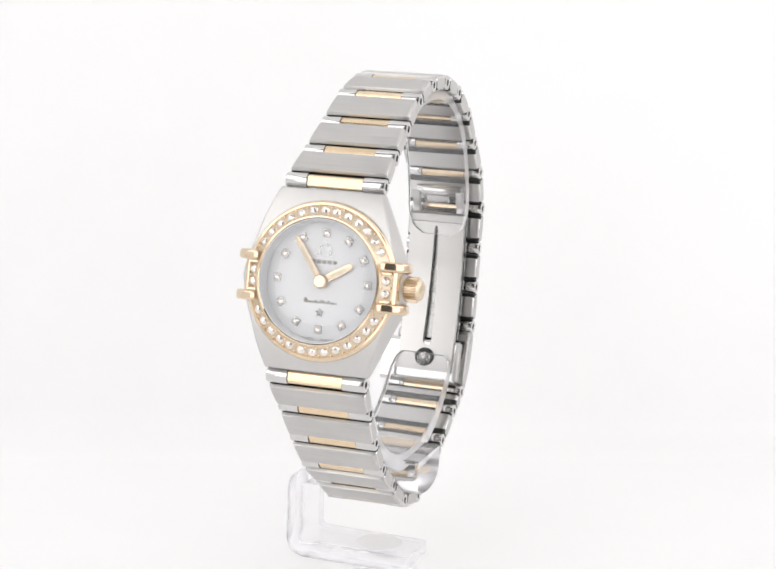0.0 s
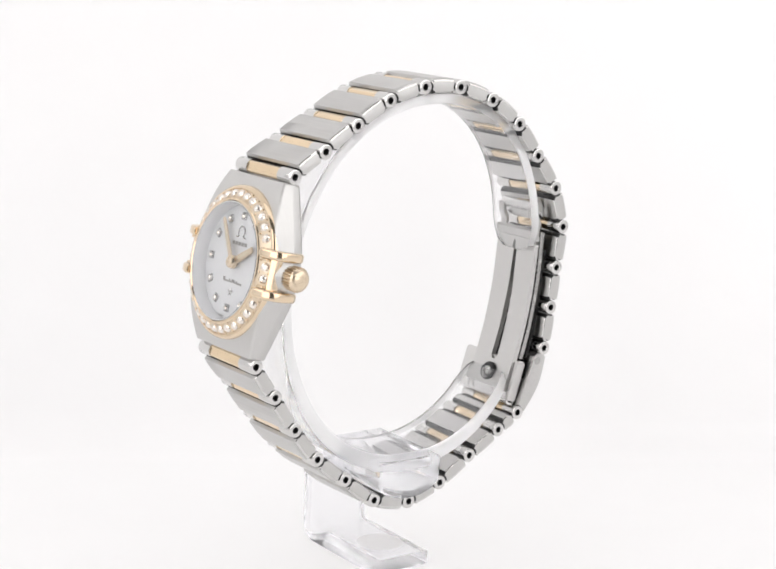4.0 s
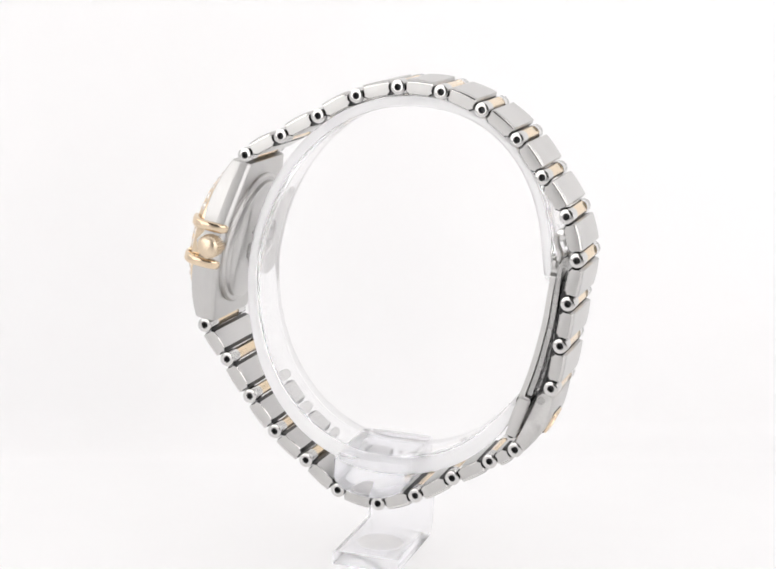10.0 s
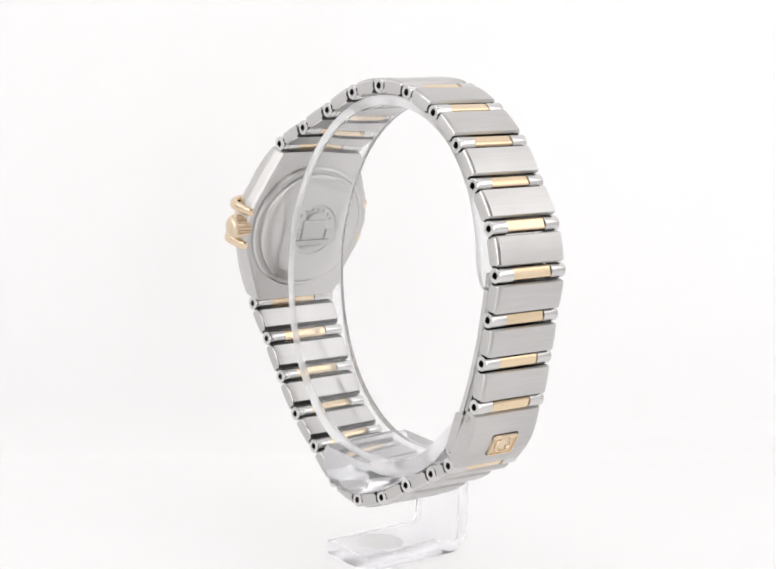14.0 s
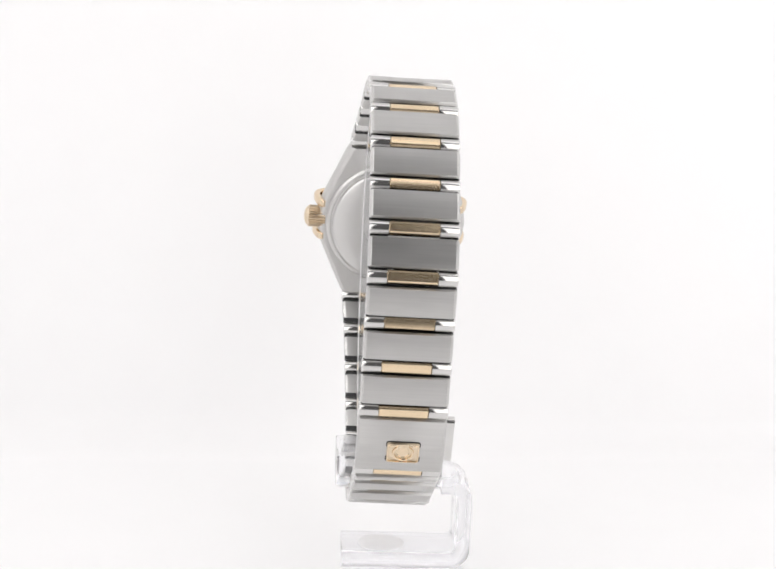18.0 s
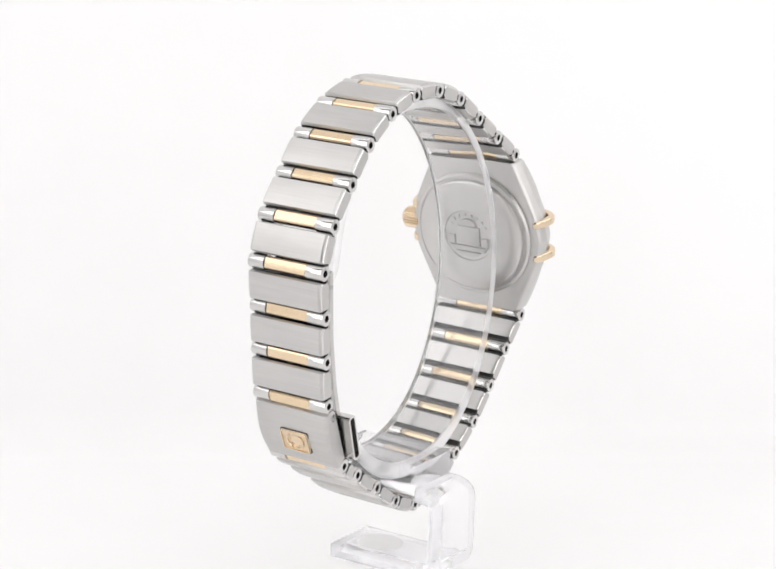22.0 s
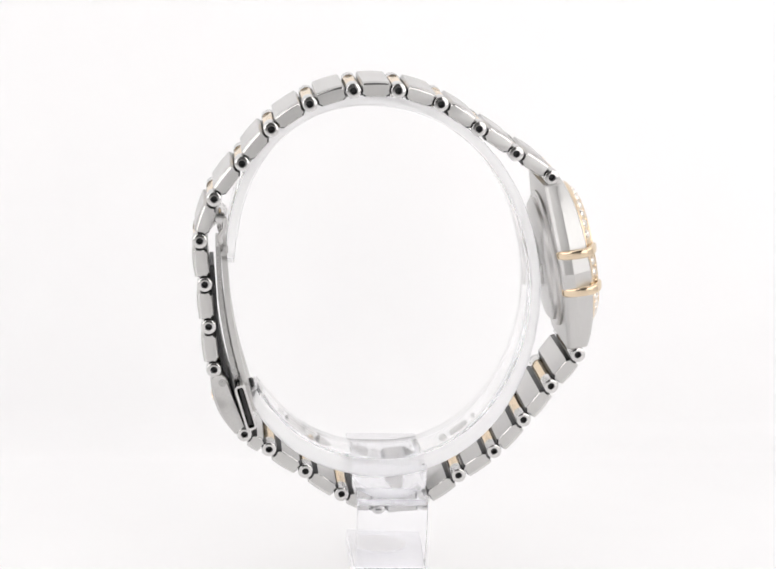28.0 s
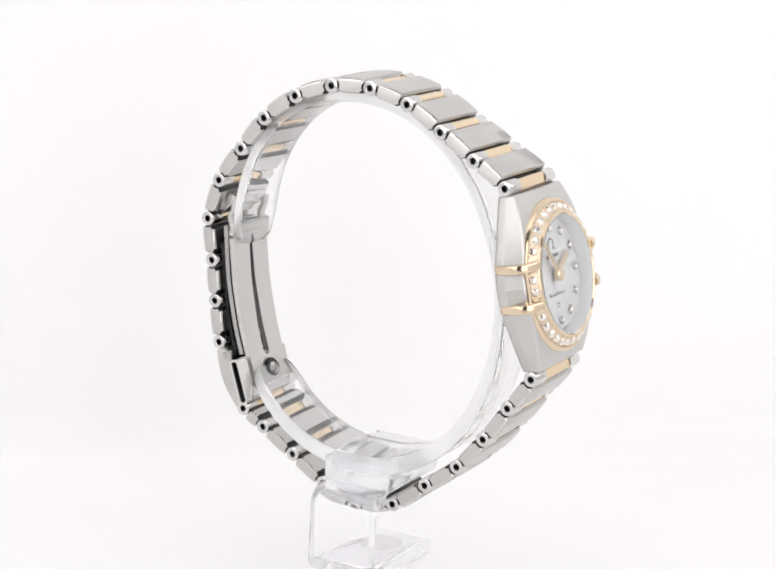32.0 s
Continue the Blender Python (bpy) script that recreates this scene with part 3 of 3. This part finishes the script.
part("clasp_knuckle", lathe([(0, -3.3), (0.40, -3.3), (0.70, -3.25), (0.78, -3.1), (0.78, 3.1), (0.70, 3.25), (0.40, 3.3), (0, 3.3)], (Vector((22.6, 0.45, 38.5)), X, Z, Y), 24), STEEL_POLISHED, watch, "polished hinge knuckle")
part("clasp_arm", strip([Vector((22.9, 0.45, 38.2)), Vector((23.9, 0.45, 37.2)), Vector((24.9, 0.45, 36.1))], Y, 5.2, 0.5), STEEL_POLISHED, watch, "steel arm from the knuckle to the bracelet")


def clasp_frame():
    a, b = Vector((19.75, 0.45, 17.4)), Vector((17.85, 0.45, 11.5))
    d = (b - a).normalized()
    nr = d.cross(Y)
    bm = bmesh.new()
    n = (b - a).length
    mid = (a + b) / 2
    pts = rounded(n, 1.45, 0.55, 4)
    inner = rounded(n - 0.6, 0.85, 0.3, 4)
    secs = []
    for i, (p, q) in enumerate(zip(pts, inner)):
        o1, o2 = mid + d * p[0] + nr * p[1], mid + d * q[0] + nr * q[1]
        secs.append([o1 - Y * 4.6, o1 + Y * 6.5, o2 + Y * 6.5, o2 - Y * 4.6])
    return loft(secs, ring=True, bm=bm)


part("clasp_frame", clasp_frame(), STEEL_POLISHED, watch, "polished steel catch frame of the clasp")
_d = Vector((17.5 - 19.0, 0, 12.5 - 17.6)).normalized()
# Two dark slabs added for the shade behind and inside the catch frame.
part("clasp_gap_shade", slab(Vector((20.35, 0.45, 14.7)), _d.cross(Y), Y, _d, 0.5, 9.8, 5.4, 0.2, 0.1), STEEL_SHADED, watch, "dark slab for the shade between cover and catch")
part("catch_shade", slab(Vector((18.8, 1.25, 14.45)), _d.cross(Y), Y, _d, 0.80, 10.2, 5.2, 0.3, 0.05), STEEL_SHADED, watch, "dark block for the shade inside the hollow catch")
part("catch_plate", slab(Vector((18.8, -4.1, 14.6)), _d.cross(Y), Y, _d, 1.50, 0.6, 5.4, 0.2, 0.08), STEEL_SIDE, watch, "grey steel end plate of the catch")
# Raised dark disc under the stud draws the shade of a round recess.
part("recess_shade", lathe([(0, -0.3), (1.35, -0.3), (1.35, 0.35), (1.2, 0.5), (0, 0.55)], (Vector((18.0, 0.45, 15.2)), Y, Vector((0.25, 0, 0.97)), Vector((-0.97, 0, 0.25))), 28), STEEL_SHADED, watch, "dark disc for the shade of the round catch recess")
part("clasp_stud", lathe([(0, 0.2), (0.95, 0.2), (0.95, 0.55), (0.75, 0.68), (0, 0.74)], (Vector((18.0, 0.45, 15.0)), Y, Vector((0.25, 0, 0.97)), Vector((-0.97, 0, 0.25))), 28), STEEL_GREY, watch, "grey round catch stud")

# ---- the clear stand ----
stand = tagged(new("watch_stand"), "clear acrylic C-shaped watch stand on a bent foot", "display stand")


def stand_part(name, bm, label="", rim=None):
    bm.normal_update()
    for f in bm.faces:
        f.material_index = 1 if (rim and abs(f.normal.dot(rim)) > 0.6) or len(f.verts) > 4 else 0
    ob = part(name, bm, [ACRYLIC_BLOCK if name == "block" else ACRYLIC if name == "cuff" else ACRYLIC_FOOT, ACRYLIC_RIM if name == "cuff" else ACRYLIC_EDGE], stand, label, 40)
    ob.visible_shadow = False
    return ob


def cuff_mesh():
    """A C-shaped band, thin at its springy ends and thick at the bottom."""
    secs = []
    n = 160
    e = 2 / 2.15

    def inner(a):
        c, s = math.cos(a), math.sin(a)
        return Vector((1.4 + 19.0 * math.copysign(abs(c) ** e, c) + 2.3 * max(0.0, s), 0.9, 38.5 + (23.4 if s > 0 else 23.0) * math.copysign(abs(s) ** e, s)))

    for k in range(n + 1):
        a = radians(5 + (324.5 - 5) * k / n)
        d = (inner(a + 0.01) - inner(a - 0.01)).normalized()
        out = d.cross(Y)
        if out.dot(inner(a) - Vector((1.4, 0.9, 38.5))) < 0:
            out = -out
        th = 1.35 + 0.95 * max(0.0, -math.sin(a)) ** 1.5
        w = 8.7
        end = min(k, n - k)
        if end < 5:
            w -= (4.4 if k < 5 else 2.4) * (1 - math.sqrt(1 - (1 - end / 5) ** 2))
            th *= 0.72 + 0.28 * end / 5
        mid = inner(a) + out * (1.35 + 0.95 * max(0.0, -math.sin(a)) ** 1.5) / 2
        secs.append([mid + Y * x + out * y for x, y in rounded(w, th, 0.3, 3)])
    return loft(secs)


stand_part("cuff", cuff_mesh(), "clear springy acrylic cuff", Y)


def block_mesh():
    """A block with a level top and a rounded underside, along y."""
    top, side, half = 15.6, 12.8, 4.85
    sec = [(half - 0.3, top), (half, top - 0.3), (half, side)]
    sec += [(half * math.cos(radians(a)), side - 2.5 * math.sin(radians(a))) for a in range(15, 180, 15)]
    sec += [(-half, side), (-half, top - 0.3), (-half + 0.3, top)]
    return loft([[Vector((-0.1 + x * k, y, 13.6 + (z - 13.6) * k)) for x, z in sec] for y, k in ((-6.35, 0.95), (-6.1, 1.0), (7.25, 1.0), (7.5, 0.95))])


stand_part("block", block_mesh(), "clear acrylic block with a rounded underside")


def foot_path():
    pts = [(-5.2, 1.0), (2.0, 1.0), (8.0, 1.0), (9.6, 1.1), (10.6, 1.9), (10.8, 3.2), (10.8, 7.0), (10.8, 9.3), (10.55, 10.6), (9.6, 11.25), (8.6, 11.40), (7.6, 11.42)]
    return smooth_path([(-0.35, y, z) for y, z in pts], 70)


stand_part("foot", strip(foot_path(), X, 9.1, 1.9, r=0.25), "clear acrylic strip bent into leg and foot", X)
part("pad", lathe([(0, 1.97), (3.1, 1.97), (3.2, 2.05), (3.1, 2.13), (0, 2.13)], (Vector((0.0, 0.1, 0)), X, Y, Z), 40), PAD, stand, "thin round pale grey pad")


# ---- the turn ----
def motions():
    rate, start = -8.7461, 70.840
    steps = [i * 0.5 for i in range(65)]
    walk(watch, [(t, pose(0, 0, BASE * MM, 0, 0, start + rate * t) @ pose(0, 0, 0, -1.17)) for t in steps])
    walk(stand, [(t, pose(0, 0, 0, 0, 0, start + rate * t)) for t in steps])


motions()
